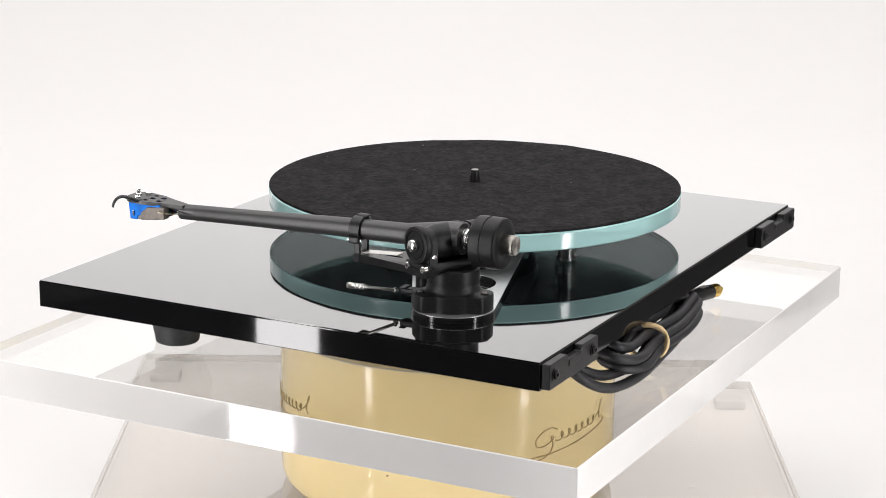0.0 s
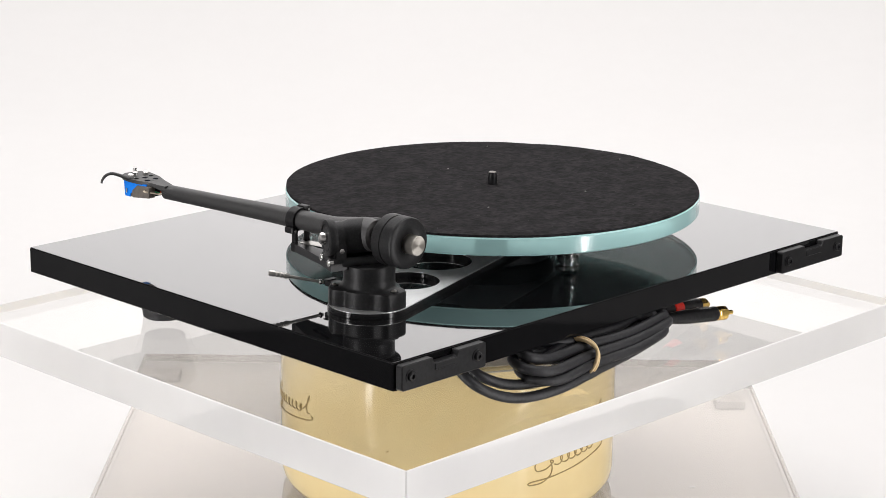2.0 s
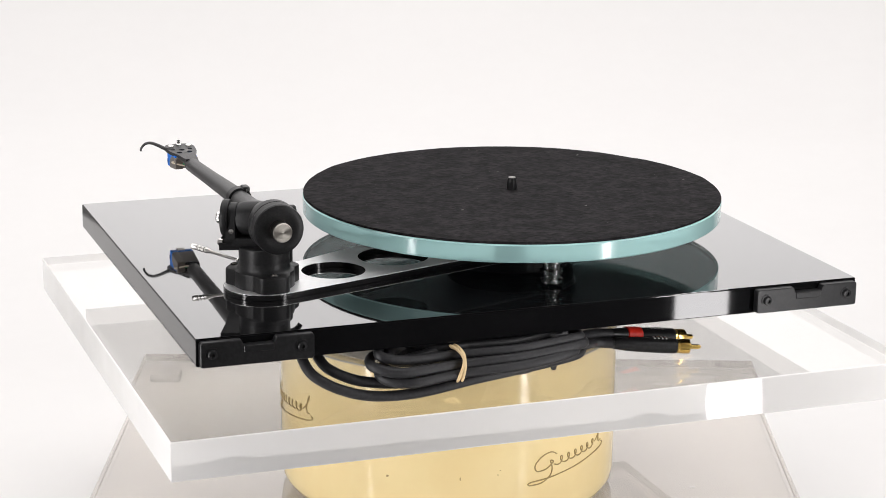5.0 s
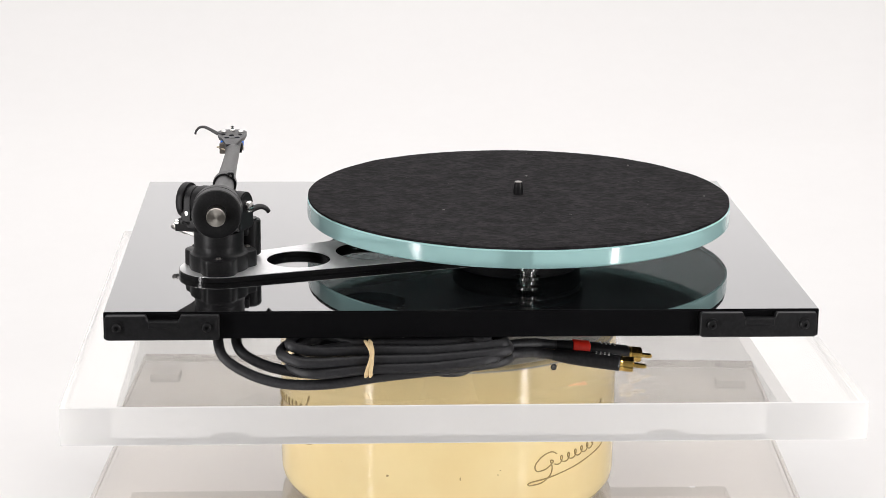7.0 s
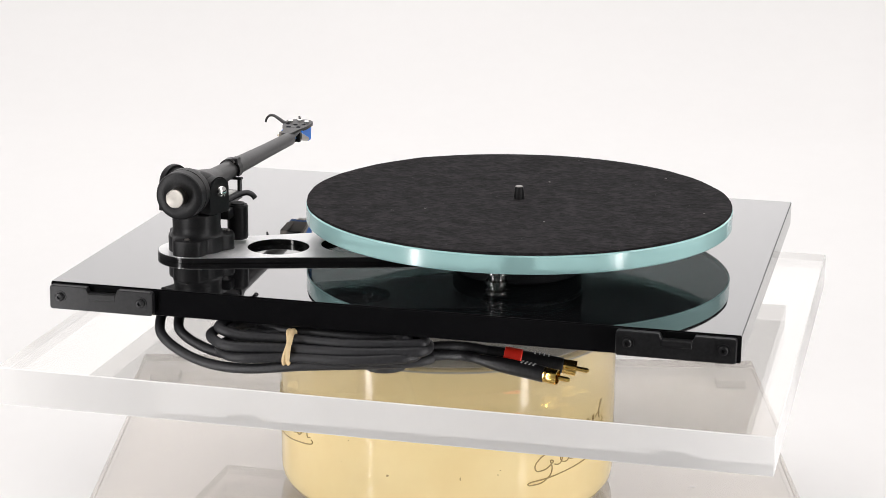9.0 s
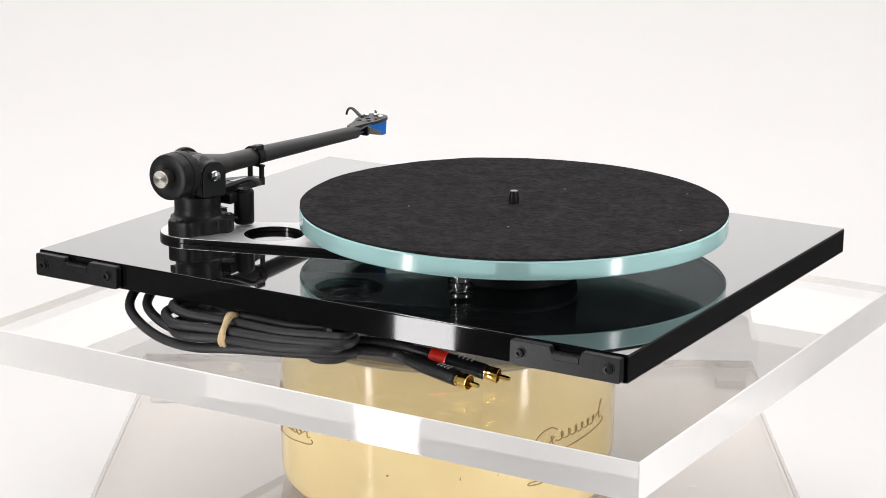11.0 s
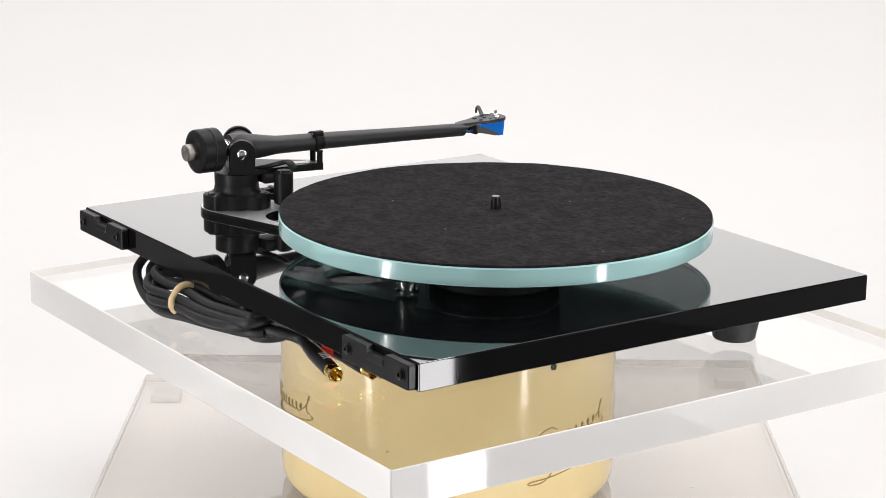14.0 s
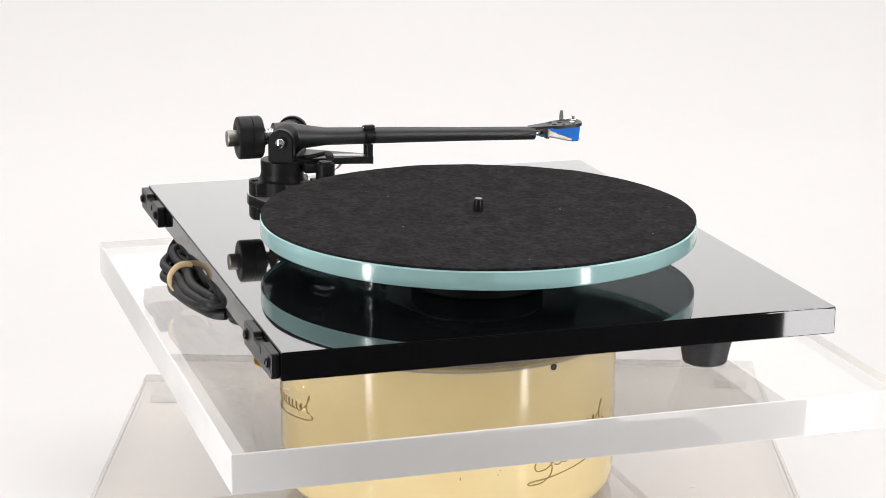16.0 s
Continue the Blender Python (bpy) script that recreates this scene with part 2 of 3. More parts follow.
def structure(name, bm, mat, label):
    return tagged(new(name, finish(name, bm, mat, 30)), label, "structure", kind="structure")


def build_sweep():
    prof = [(-0.27, -0.95), (-0.27, DECK)] + [(1.3, DECK)] + [(1.3 + 0.9 * math.sin(radians(a)), DECK + 0.9 - 0.9 * math.cos(radians(a))) for a in range(2, 71, 2)]
    y, z = prof[-1]
    prof += [(y + 0.02, z + 0.02), (3.05, z + 0.02), (3.05, -0.95)]
    bm = B()
    # narrow at the table's front, widening to the roll at the back
    rows = [[bm.verts.new((side * np.interp(y, [-0.27, 1.3], [0.46, SWEEP_HALF]), y, z)) for y, z in prof] for side in (-1, 1)]
    n = len(prof)
    for i in range(n):
        bm.faces.new((rows[0][i], rows[0][(i + 1) % n], rows[1][(i + 1) % n], rows[1][i]))
    for row in rows:
        bm.faces.new(row)
    structure("backdrop", bm, PAPER, "seamless warm white paper backdrop sweep")


def build_room():
    for name, dims in (("wall_north", (-3.2, 3.2, 3.1, 3.2, -0.95, 2.0)), ("wall_south", (-3.2, 3.2, -3.6, -3.5, -0.95, 2.0)),
                       ("wall_west", (-3.3, -3.2, -3.6, 3.2, -0.95, 2.0)), ("wall_east", (3.2, 3.3, -3.6, 3.2, -0.95, 2.0))):
        structure(name, box(B(), *dims), ROOM, "plain white studio wall")
    structure("floor", box(B(), -3.3, 3.3, -3.6, 3.2, -1.05, -0.954), BOARDS, "plain grey studio floor")
    structure("ceiling", box(B(), -3.3, 3.3, -3.6, 3.2, 2.004, 2.1), CEILING, "plain off-white studio ceiling")


build_sweep()
build_room()

# ---- the stand: lower plate, pads, drum ----
PLATE_TOP, PLATE_BOTTOM = -0.174, -0.199


def build_stand():
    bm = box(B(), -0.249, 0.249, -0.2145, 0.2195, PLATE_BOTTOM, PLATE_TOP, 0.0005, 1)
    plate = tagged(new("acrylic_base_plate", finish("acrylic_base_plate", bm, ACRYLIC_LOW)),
                   "thick clear acrylic base plate, tinted darker and warmer than the slab", "plate")
    plate.visible_shadow = False
    for x in (-0.229, 0.229):
        for y in (-0.185, 0.196):
            bm = box(B(), x - 0.012, x + 0.012, y - 0.008, y + 0.008, DECK + 0.0001, PLATE_BOTTOM - 0.0003, 0.0012, 2)
            tagged(new("rubber_pad", finish("rubber_pad", bm, PAD)), "small pale rubber pad under a clear plate", "pad", "pads under the base plate")


def drum_point(angle, z, lift=0.0):
    """A place on the drum's wall; angle in degrees from the camera's side, to the right."""
    a = radians(angle)
    return Vector(((0.119 + lift) * math.sin(a), -(0.119 + lift) * math.cos(a), z))


def build_drum():
    drum = thing("drum", (0, 0, PLATE_TOP), "glossy cream enamelled drum with worn gold script print", "drum")
    part("body", lathe(B(), [(0.0, -0.1738), (0.104, -0.1738), (0.110, -0.1728), (0.1155, -0.1695), (0.1182, -0.165), (0.119, -0.159), (0.119, -0.0775),
                             (0.1183, -0.0763), (0.1165, -0.0757), (0.0, -0.0757)], steps=128), CREAM, drum, "cream enamel wall, lightly scuffed")
    part("lid", lathe(B(), [(0.0, -0.0756), (0.1125, -0.0756), (0.113, -0.0752), (0.113, -0.0749), (0.0, -0.0749)], steps=96), DISC, drum, "worn grey turning disc")
    # added ring: its grey draws the shadow in the gap below the slab
    ring = B()
    lathe(ring, [(0.1166, -0.0758), (0.1186, -0.0765), (0.1193, -0.0771), (0.1193, -0.0774), (0.1188, -0.0776)], steps=128)
    part("gap_shade_ring", ring, DISC, drum, "thin added grey ring that draws the gap's shadow under the slab")
    for turn, lift in ((46.0, 0.0), (-68.5, 0.0050)):
        # a printed flourish: a tall opening loop, a run of low loops, a tall closing loop, and a swung line below
        def ink(x, z):
            return drum_point(turn + x, z + lift, 0.0001)

        opening = smooth_path([ink(x, z) for x, z in ((-7.6, -0.1235), (-10.0, -0.1212), (-13.6, -0.1232), (-16.2, -0.1285), (-15.4, -0.1330), (-11.8, -0.1325), (-9.0, -0.1285),
                                                     (-10.2, -0.1275), (-9.4, -0.1330), (-10.6, -0.1385), (-14.0, -0.1420), (-18.2, -0.1422))], 6)
        loops = []
        for i in range(101):
            w = i / 100
            a = w * 2 * math.pi * 6.0 - 2.4
            loops.append(ink(-7.6 + 19.6 * w + 1.15 * math.cos(a), -0.1288 + 0.0036 * w + (0.0030 - 0.0006 * math.sin(a * 0.5) ** 2) * math.sin(a)))
        closing = smooth_path([ink(x, z) for x, z in ((12.2, -0.1252), (13.6, -0.1232), (15.4, -0.1190), (16.4, -0.1152), (15.8, -0.1150), (14.8, -0.1215), (15.0, -0.1268), (16.6, -0.1262))], 6)
        line = smooth_path([ink(x, z) for x, z in ((-18.2, -0.1422), (-18.8, -0.1412), (-17.2, -0.1400), (-10.0, -0.1392), (2.0, -0.1362), (12.0, -0.1330), (16.6, -0.1312), (18.0, -0.1290), (17.2, -0.1278))], 8)
        for name, way, lab in (("script_print", opening, "gold-brown printed flourish"), ("script_print", loops, "gold-brown printed flourish"),
                               ("script_print", closing, "gold-brown printed flourish"), ("underline", line, "gold-brown printed underline")):
            part(name, tube(B(), way, 0.00048, 6), SCRIPT, drum, lab, 75)
    part("screw", lathe(B(), [(0, 0), (0.0022, 0), (0.0022, 0.001), (0, 0.0014)], along(drum_point(36, -0.079), drum_point(36, -0.079) * Vector((1, 1, 0))), 16), SATIN, drum, "small dark screw head")


def build_debris():
    bm = box(B(), 0.1730, 0.1768, -0.0236, -0.0220, PLATE_TOP + 0.0001, PLATE_TOP + 0.0009, 0.0003, 1)
    tagged(new("chip", finish("chip", bm, PAPER)), "tiny white chip lying on the clear base plate", "debris")
    bm = lathe(B(), [(0.0, PLATE_TOP + 0.0001), (0.0009, PLATE_TOP + 0.0001), (0.0007, PLATE_TOP + 0.0006), (0.0, PLATE_TOP + 0.0007)], Matrix.Translation((-0.2113, 0.0215, 0)), 12)
    tagged(new("speck", finish("speck", bm, PAD)), "tiny grey speck lying on the clear base plate", "debris")


build_stand()
build_drum()
build_debris()

# ---- the turning slab ----
SLAB_TOP = -0.0497
slab = tagged(new("acrylic_slab", finish("acrylic_slab", box(B(), -0.2488, 0.2488, -0.2095, 0.2245, -0.0745, SLAB_TOP, 0.0006, 1), ACRYLIC)),
              "thick clear acrylic slab with milky sawn edges", "slab")
slab.visible_shadow = False

# ---- the record player ----
player = thing("record_player", (0, 0, SLAB_TOP), "black gloss record player with green glass platter and black tonearm", "record player")
PX0, PX1, PY0, PY1, PZ = -0.2242, 0.2228, -0.1737, 0.1848, -0.0176


def build_plinth():
    plinth = part("plinth", box(B(), PX0, PX1, PY0, PY1, PZ, -0.0005, 0.0006, 2), EDGE_PAINT, player, "black painted plinth board")
    part("top_laminate", box(B(), PX0 + 0.0004, PX1 - 0.0004, PY0 + 0.0004, PY1 - 0.0004, -0.0004, 0.0, 0.00015, 1), LACQUER, plinth, "mirror-gloss black top laminate")
    for x, y in ((-0.157, 0.1235), (0.161, 0.1245), (-0.008, -0.142)):
        prof = [(0.0, SLAB_TOP), (0.0136, SLAB_TOP), (0.0146, SLAB_TOP + 0.0010), (0.0150, SLAB_TOP + 0.0040), (0.0164, SLAB_TOP + 0.0110), (0.0192, SLAB_TOP + 0.0200),
                (0.0222, PZ - 0.0055), (0.0226, PZ - 0.0040), (0.0226, PZ - 0.0002), (0.0, PZ - 0.0002)]
        part("foot", lathe(B(), prof, Matrix.Translation((x, y, 0)), 40), RUBBER, player, "tapered black rubber foot")


def screw_head(parent, at, way, r=0.0032, mat=None):
    m = along(at, way)
    bm = lathe(B(), [(0.0, -0.001), (r, -0.001), (r, 0.0006), (r * 0.8, 0.0012), (r * 0.45, 0.0013), (r * 0.4, 0.0002), (0.0, 0.0002)], m, 20)
    return part("screw", bm, mat or SATIN, parent)


def build_hinges():
    for x0, x1 in ((-0.2228, -0.1525), (0.1470, 0.2205)):
        mid = (x0 + x1) / 2
        ztop, zbot, notch = -0.0012, -0.0168, 0.0035
        out = [(x0 + 0.001, zbot), (x1 - 0.001, zbot), (x1, zbot + 0.001), (x1, ztop - 0.001), (x1 - 0.001, ztop), (mid + 0.0115, ztop), (mid + 0.0100, ztop - notch),
               (mid - 0.0085, ztop - notch), (mid - 0.0100, ztop), (x0 + 0.001, ztop), (x0, ztop - 0.001), (x0, zbot + 0.001)]
        m = Matrix.Translation((0, PY0 - 0.0002, 0)) @ pose(0, 0, 0, 90, 0, 0)
        bm = slab_shape(B(), out, [], 0.0, 0.0055, m)
        bmesh.ops.bevel(bm, geom=[e for e in bm.edges if len(e.link_faces) == 2 and e.calc_face_angle(0) > 0.6], offset=0.0005, segments=1, affect="EDGES")
        hinge = part("hinge_bracket", bm, SATIN, player, "satin black lid hinge bracket")
        box_bm = box(B(), mid - 0.0085, mid + 0.0100, PY0 - 0.0062, PY0 - 0.0045, ztop - 0.008, ztop - notch - 0.0003, 0.0004, 1)
        part("catch", box_bm, SATIN, hinge)
        for x in (x0 + 0.0072, x1 - 0.0078):
            part("washer", lathe(B(), [(0, 0), (0.0042, 0), (0.0042, 0.0005), (0, 0.0005)], along((x, PY0 - 0.0056, -0.0085), (0, -1, 0)), 20), SATIN, hinge)
            screw_head(hinge, (x, PY0 - 0.0064, -0.0085), (0, -1, 0), 0.0029)


SX, SY = 0.0481, 0.0047


def build_platter():
    R = 0.1476
    m = Matrix.Translation((SX, SY, 0))
    # one ground glass disc with chamfered rim and a bored centre
    bm = B()
    prof = [(0.0074, 0.0180), (R - 0.0007, 0.0180), (R, 0.0187), (R, 0.0293), (R - 0.0008, 0.0302), (0.0074, 0.0302)]
    rings = [[bm.verts.new(m @ Vector((r * math.cos(2 * math.pi * i / 192), r * math.sin(2 * math.pi * i / 192), z))) for i in range(192)] for r, z in prof]
    for a, b in zip(rings, rings[1:] + rings[:1]):
        for i in range(192):
            j = (i + 1) % 192
            bm.faces.new((a[i], a[j], b[j], b[i]))
    platter = part("platter", bm, FLOAT_GLASS, player, "thick pale sea-green glass platter with polished edge", 25)
    platter.visible_shadow = False
    part("centre_bush", lathe(B(), [(0.0, 0.0176), (0.0071, 0.0176), (0.0071, 0.0301), (0.0, 0.0301)], m, 40), RUBBER, platter, "black bush in the platter's bore")
    part("sub_platter", lathe(B(), [(0.0, 0.005), (0.044, 0.005), (0.045, 0.006), (0.045, 0.0165), (0.044, 0.0175), (0.0, 0.0175)], m, 64), RUBBER, player)
    part("bearing_hub", lathe(B(), [(0.0, 0.0002), (0.016, 0.0002), (0.016, 0.004), (0.010, 0.005), (0.0, 0.005)], m, 40), SATIN, player)
    part("spindle", lathe(B(), [(0.0, 0.0175), (0.0036, 0.0175), (0.0036, 0.0345), (0.0034, 0.0370), (0.0030, 0.0402), (0.0028, 0.0408), (0.0, 0.0408)], m, 28), SATIN, player)
    part("spindle_tip", lathe(B(), [(0.0, 0.0407), (0.0026, 0.0407), (0.0025, 0.0412), (0.0, 0.0414)], m, 28), GREY, player, "bright steel spindle tip")
    mp = Matrix.Translation((0.049, -0.068, 0))
    part("motor_pulley", lathe(B(), [(0.0, 0.0003), (0.0082, 0.0003), (0.0082, 0.0022), (0.0058, 0.0030), (0.0058, 0.0062), (0.0078, 0.0070), (0.0078, 0.0092), (0.0058, 0.0100),
                                     (0.0058, 0.0128), (0.0078, 0.0138), (0.0078, 0.0158), (0.0, 0.0160)], mp, 36), CHROME, player, "grooved chrome motor pulley")


def build_mat():
    bm = B()
    steps, rows = 144, 30
    rng = random.Random(4)
    R = 0.1471
    grid = []
    for k in range(rows + 1):
        r = R * k / rows
        ring = []
        for i in range(steps if k else 1):
            a = 2 * math.pi * i / steps
            wob = 1 + (0.0035 * noise.noise(Vector((math.cos(a) * 3, math.sin(a) * 3, 1))) + 0.002 * noise.noise(Vector((math.cos(a) * 14, math.sin(a) * 14, 4)))) * (k == rows)
            x, y = r * wob * math.cos(a), r * wob * math.sin(a)
            z = 0.0324 + 0.00035 * noise.noise(Vector((x * 22, y * 60, 0))) + (0.0006 * noise.noise(Vector((x * 16, y * 16, 7))) if k > rows - 4 else 0)
            if k == rows:
                z -= 0.0004
            ring.append(bm.verts.new((SX + x, SY + y, z)))
        grid.append(ring)
    low = [bm.verts.new((v.co.x, v.co.y, 0.0304)) for v in grid[-1]]
    for k in range(rows):
        a, b = grid[k], grid[k + 1]
        for i in range(steps):
            j = (i + 1) % steps
            if k == 0:
                bm.faces.new((a[0], b[i], b[j]))
            else:
                bm.faces.new((a[i], b[i], b[j], a[j]))
    for i in range(steps):
        j = (i + 1) % steps
        bm.faces.new((grid[-1][i], low[i], low[j], grid[-1][j]))
    bm.faces.new(low[::-1])
    mat_ob = thing("felt_mat", (0, 0, 0.0304), "thin charcoal felt mat lying on the platter", "mat")
    part("felt_disc", bm, FELT, mat_ob)
    for x, y in ((0.03, -0.062), (-0.055, -0.048), (0.011, 0.055), (0.13, -0.01), (0.09, 0.09)):
        bm = box(B(), SX + x - 0.0007, SX + x + 0.0006, SY + y - 0.0003, SY + y + 0.0003, 0.0324, 0.0329, 0.0001, 1, )
        part("lint", bm, FLECK, mat_ob, "tiny pale lint speck")
    return mat_ob


BX, BY = -0.1570, -0.0830


def build_brace():
    # tangent hull round the arm base and the platter bearing
    def hull(shrink):
        ca, ra = Vector((BX, BY - 0.0005)), 0.0264 - shrink
        cb, rb = Vector((0.049, 0.003)), 0.046 - shrink
        d = cb - ca
        base = math.degrees(math.atan2(d.y, d.x))
        off = math.degrees(math.acos((ra - rb) / d.length))
        return arc(ca.x, ca.y, ra, base + off, base + 360 - off, 36) + arc(cb.x, cb.y, rb, base - off, base + off, 36)
    def holes(grow):
        return [arc(-0.1050, -0.0640, 0.0212 + grow, 0, 350, 35), arc(-0.0562, -0.0422, 0.0240 + grow, 0, 350, 35)]
    brace = part("brace", slab_shape(B(), hull(0.0005), holes(0.0), 0.0036, 0.0039), ALUMINIUM, player, "brushed grey metal brace with two round holes", 30)
    for z0, z1, inset in ((0.0003, 0.0016, 0.0), (0.0016, 0.0020, 0.0006), (0.0020, 0.0036, 0.0)):
        part("brace_core", slab_shape(B(), hull(inset), holes(0.0002), z0, z1), LEAF, brace, "glossy black leaf of the brace", 30)


def build_arm_base():
    lobes = []
    for i in range(180):
        a, r = 2 * i, 0.0192
        for c in (-88, 32, 136):
            d = abs((a - c + 180) % 360 - 180)
            r = max(r, 0.0192 + 0.0062 * (0.5 - 0.5 * math.cos(math.pi * min(1.0, max(0.0, (42 - d) / 26)))))
        lobes.append((BX + r * math.cos(radians(a)), BY + r * math.sin(radians(a))))
    # a skirt that sweeps down from the column to the lobes
    bm = B()
    rings = []
    for f, z in ((1.0, 0.0039), (1.0, 0.0126), (0.985, 0.0136), (0.94, 0.0142), (0.60, 0.0146), (0.30, 0.0151), (0.13, 0.0161), (0.04, 0.0180), (0.0, 0.0206), (-0.08, 0.0212)):
        ring = []
        for x, y in lobes:
            d = Vector((x - BX, y - BY, 0))
            ring.append(bm.verts.new(Vector((BX, BY, z)) + d.normalized() * (0.0162 + f * (d.length - 0.0162))))
        rings.append(ring)
    for a, b in zip(rings, rings[1:]):
        for i in range(len(a)):
            j = (i + 1) % len(a)
            bm.faces.new((a[i], a[j], b[j], b[i]))
    bm.faces.new(rings[0][::-1])
    bm.faces.new(rings[-1])
    base = part("arm_base", bm, CAST, player, "three-lobed black arm mounting base", 40)
    part("column", lathe(B(), [(0.0, 0.0140), (0.0161, 0.0140), (0.0162, 0.0172), (0.0164, 0.0284), (0.0163, 0.0293), (0.0155, 0.0298), (0.0, 0.0300)], Matrix.Translation((BX, BY, 0)), 56), CAST, base)
    for c in (-88, 32, 136):
        at = Vector((BX + 0.0214 * math.cos(radians(c)), BY + 0.0214 * math.sin(radians(c)), 0.0149))
        part("boss", lathe(B(), [(0.0, -0.0034), (0.0030, -0.0034), (0.0030, 0.0001), (0.0028, 0.0003), (0.0025, 0.0003), (0.0023, -0.0004), (0.0, -0.0004)], Matrix.Translation(at), 20), CAST, base)
        screw_head(base, at + Vector((0, 0, -0.0003)), (0, 0, 1), 0.0019, GREY)
    # bias slider: a thin rod with a ribbed tip
    tip, root = Vector((-0.1911, -0.0273, 0.0181)), Vector((-0.163, -0.0475, 0.0105))
    w = tip - root
    length = w.length
    rod = [(0.0, 0.0), (0.0010, 0.0), (0.0010, length * 0.60), (0.0019, length * 0.68)]
    for k in range(3):
        z = length * (0.72 + 0.07 * k)
        rod += [(0.0019, z), (0.0014, z + 0.0004), (0.0014, z + 0.0008), (0.0019, z + 0.0012)]
    rod += [(0.0020, length * 0.97), (0.0016, length), (0.0, length)]
    part("bias_slider", lathe(B(), rod, along(root, w), 20), STEEL, player, "thin steel bias slider with ribbed tip")
    part("slider_block", box(B(), -0.1640, -0.1560, -0.0600, -0.0490, 0.0085, 0.0125, 0.001, 2), CAST, base)
    part("slider_plate", box(B(), -0.1650, -0.1560, -0.0530, -0.0490, 0.0126, 0.0132, 0.0002, 1), CAST, base)
    part("slider_ball", lathe(B(), [(0, -0.0016), (0.0016, -0.0008), (0.0019, 0.0), (0.0016, 0.0008), (0, 0.0016)], along(root + w.normalized() * 0.002, w), 16), CHROME, base)


U = Vector((0.903, -0.43, 0)).normalized()
PIVOT = Vector((-0.1583, -0.0790, 0.0463))


def build_tonearm():
    arm = part("arm_tube", B_tube(), TUBE, player, "one-piece tapered matt black arm tube")
    # yoke: two rounded uprights on a bridge, across the bearing axis
    V = Vector((-U.y, U.x, 0))

    def upright(s, thick, half, drop, name, mat):
        out = [(-half, -drop), (half, -drop)] + arc(0, 0, half, 0, 180, 16)
        m = Matrix((( V.x, 0, U.x, 0), (V.y, 0, U.y, 0), (V.z, 1, 0, 0), (0, 0, 0, 1)))
        m = Matrix.Translation(PIVOT + U * s) @ m
        bm = slab_shape(B(), out, [], -thick / 2, thick / 2, m)
        bmesh.ops.bevel(bm, geom=[e for e in bm.edges if len(e.link_faces) == 2 and e.calc_face_angle(0) > 1.2], offset=0.0008, segments=2, affect="EDGES")
        return part(name, bm, mat, player)

    right = upright(0.0185, 0.0075, 0.0096, 0.0150, "yoke_arm", CAST)
    left = upright(-0.0175, 0.0075, 0.0100, 0.0150, "yoke_arm", CAST)
    part("yoke_bridge", box(B(), -0.022, 0.022, -0.0088, 0.0088, -0.0158, -0.0115, 0.0012, 2,
                            Matrix.Translation(PIVOT) @ pose(0, 0, 0, 0, 0, math.degrees(math.atan2(U.y, U.x)))), CAST, player)
    part("bearing_barrel", lathe(B(), [(0.0, -0.0145), (0.0095, -0.0145), (0.0108, -0.010), (0.0112, 0.0), (0.0105, 0.010), (0.0092, 0.0145), (0.0, 0.0145)], along(PIVOT, U), 40), CAST, arm)
    part("bearing_cap", lathe(B(), [(0.0, 0.0), (0.0116, 0.0), (0.0119, 0.001), (0.0119, 0.0036), (0.0114, 0.0046), (0.0104, 0.0050), (0.0092, 0.0050), (0.0088, 0.0042), (0.0080, 0.0042), (0.0076, 0.0047), (0.0, 0.0050)],
                              along(PIVOT - U * 0.0195, -U), 48), CAST, left, "round black bearing cap")
    for s, w, p in ((0.0222, U, right), (-0.0245, -U, left)):
        part("bearing_nut", lathe(B(), [(0.0, 0.0), (0.0040, 0.0), (0.0040, 0.0022), (0.0034, 0.0034), (0.0020, 0.0042), (0.0, 0.0044)], along(PIVOT + w * abs(s), w), 20), CHROME, p, "bright chrome bearing nut")
    part("grub_screw", lathe(B(), [(0.0, 0.0), (0.0016, 0.0), (0.0016, 0.0008), (0.0, 0.0010)], along(PIVOT - U * 0.0170 - V * 0.0096 + Vector((0, 0, -0.0065)), -V), 14), CHROME, left)
    # counterweight and its shaft
    ax = Vector((-0.1564, 0, 0.0478))
    mY = along(ax + Vector((0, -0.0992, 0)), (0, -1, 0))
    cw = part("counterweight", lathe(B(), [(0.0, 0.0), (0.0150, 0.0), (0.0159, 0.0010), (0.0161, 0.0020), (0.0161, 0.0078), (0.0156, 0.0082), (0.0156, 0.0087), (0.0161, 0.0091), (0.0161, 0.0166),
                                           (0.0157, 0.0178), (0.0146, 0.0184), (0.0095, 0.0186), (0.0080, 0.0180), (0.0, 0.0180)], mY, 64), CAST, player, "black two-piece counterweight")
    part("weight_stub", lathe(B(), [(0.0, 0.016), (0.0062, 0.016), (0.0062, 0.0255), (0.0058, 0.0262), (0.0, 0.0262)], mY, 40), TURNED, cw, "turned steel shaft end")
    sh = [(0.0, -0.012)]
    for k in range(5):
        sh += [(0.0058, -0.0115 + 0.0024 * k), (0.0065, -0.0107 + 0.0024 * k), (0.0065, -0.0101 + 0.0024 * k), (0.0058, -0.0095 + 0.0024 * k)]
    sh += [(0.0066, 0.001), (0.0, 0.001)]
    part("threaded_shaft", lathe(B(), sh, mY, 32), CHROME, cw, "ribbed chrome shaft")
    build_head(arm)
    build_lift()


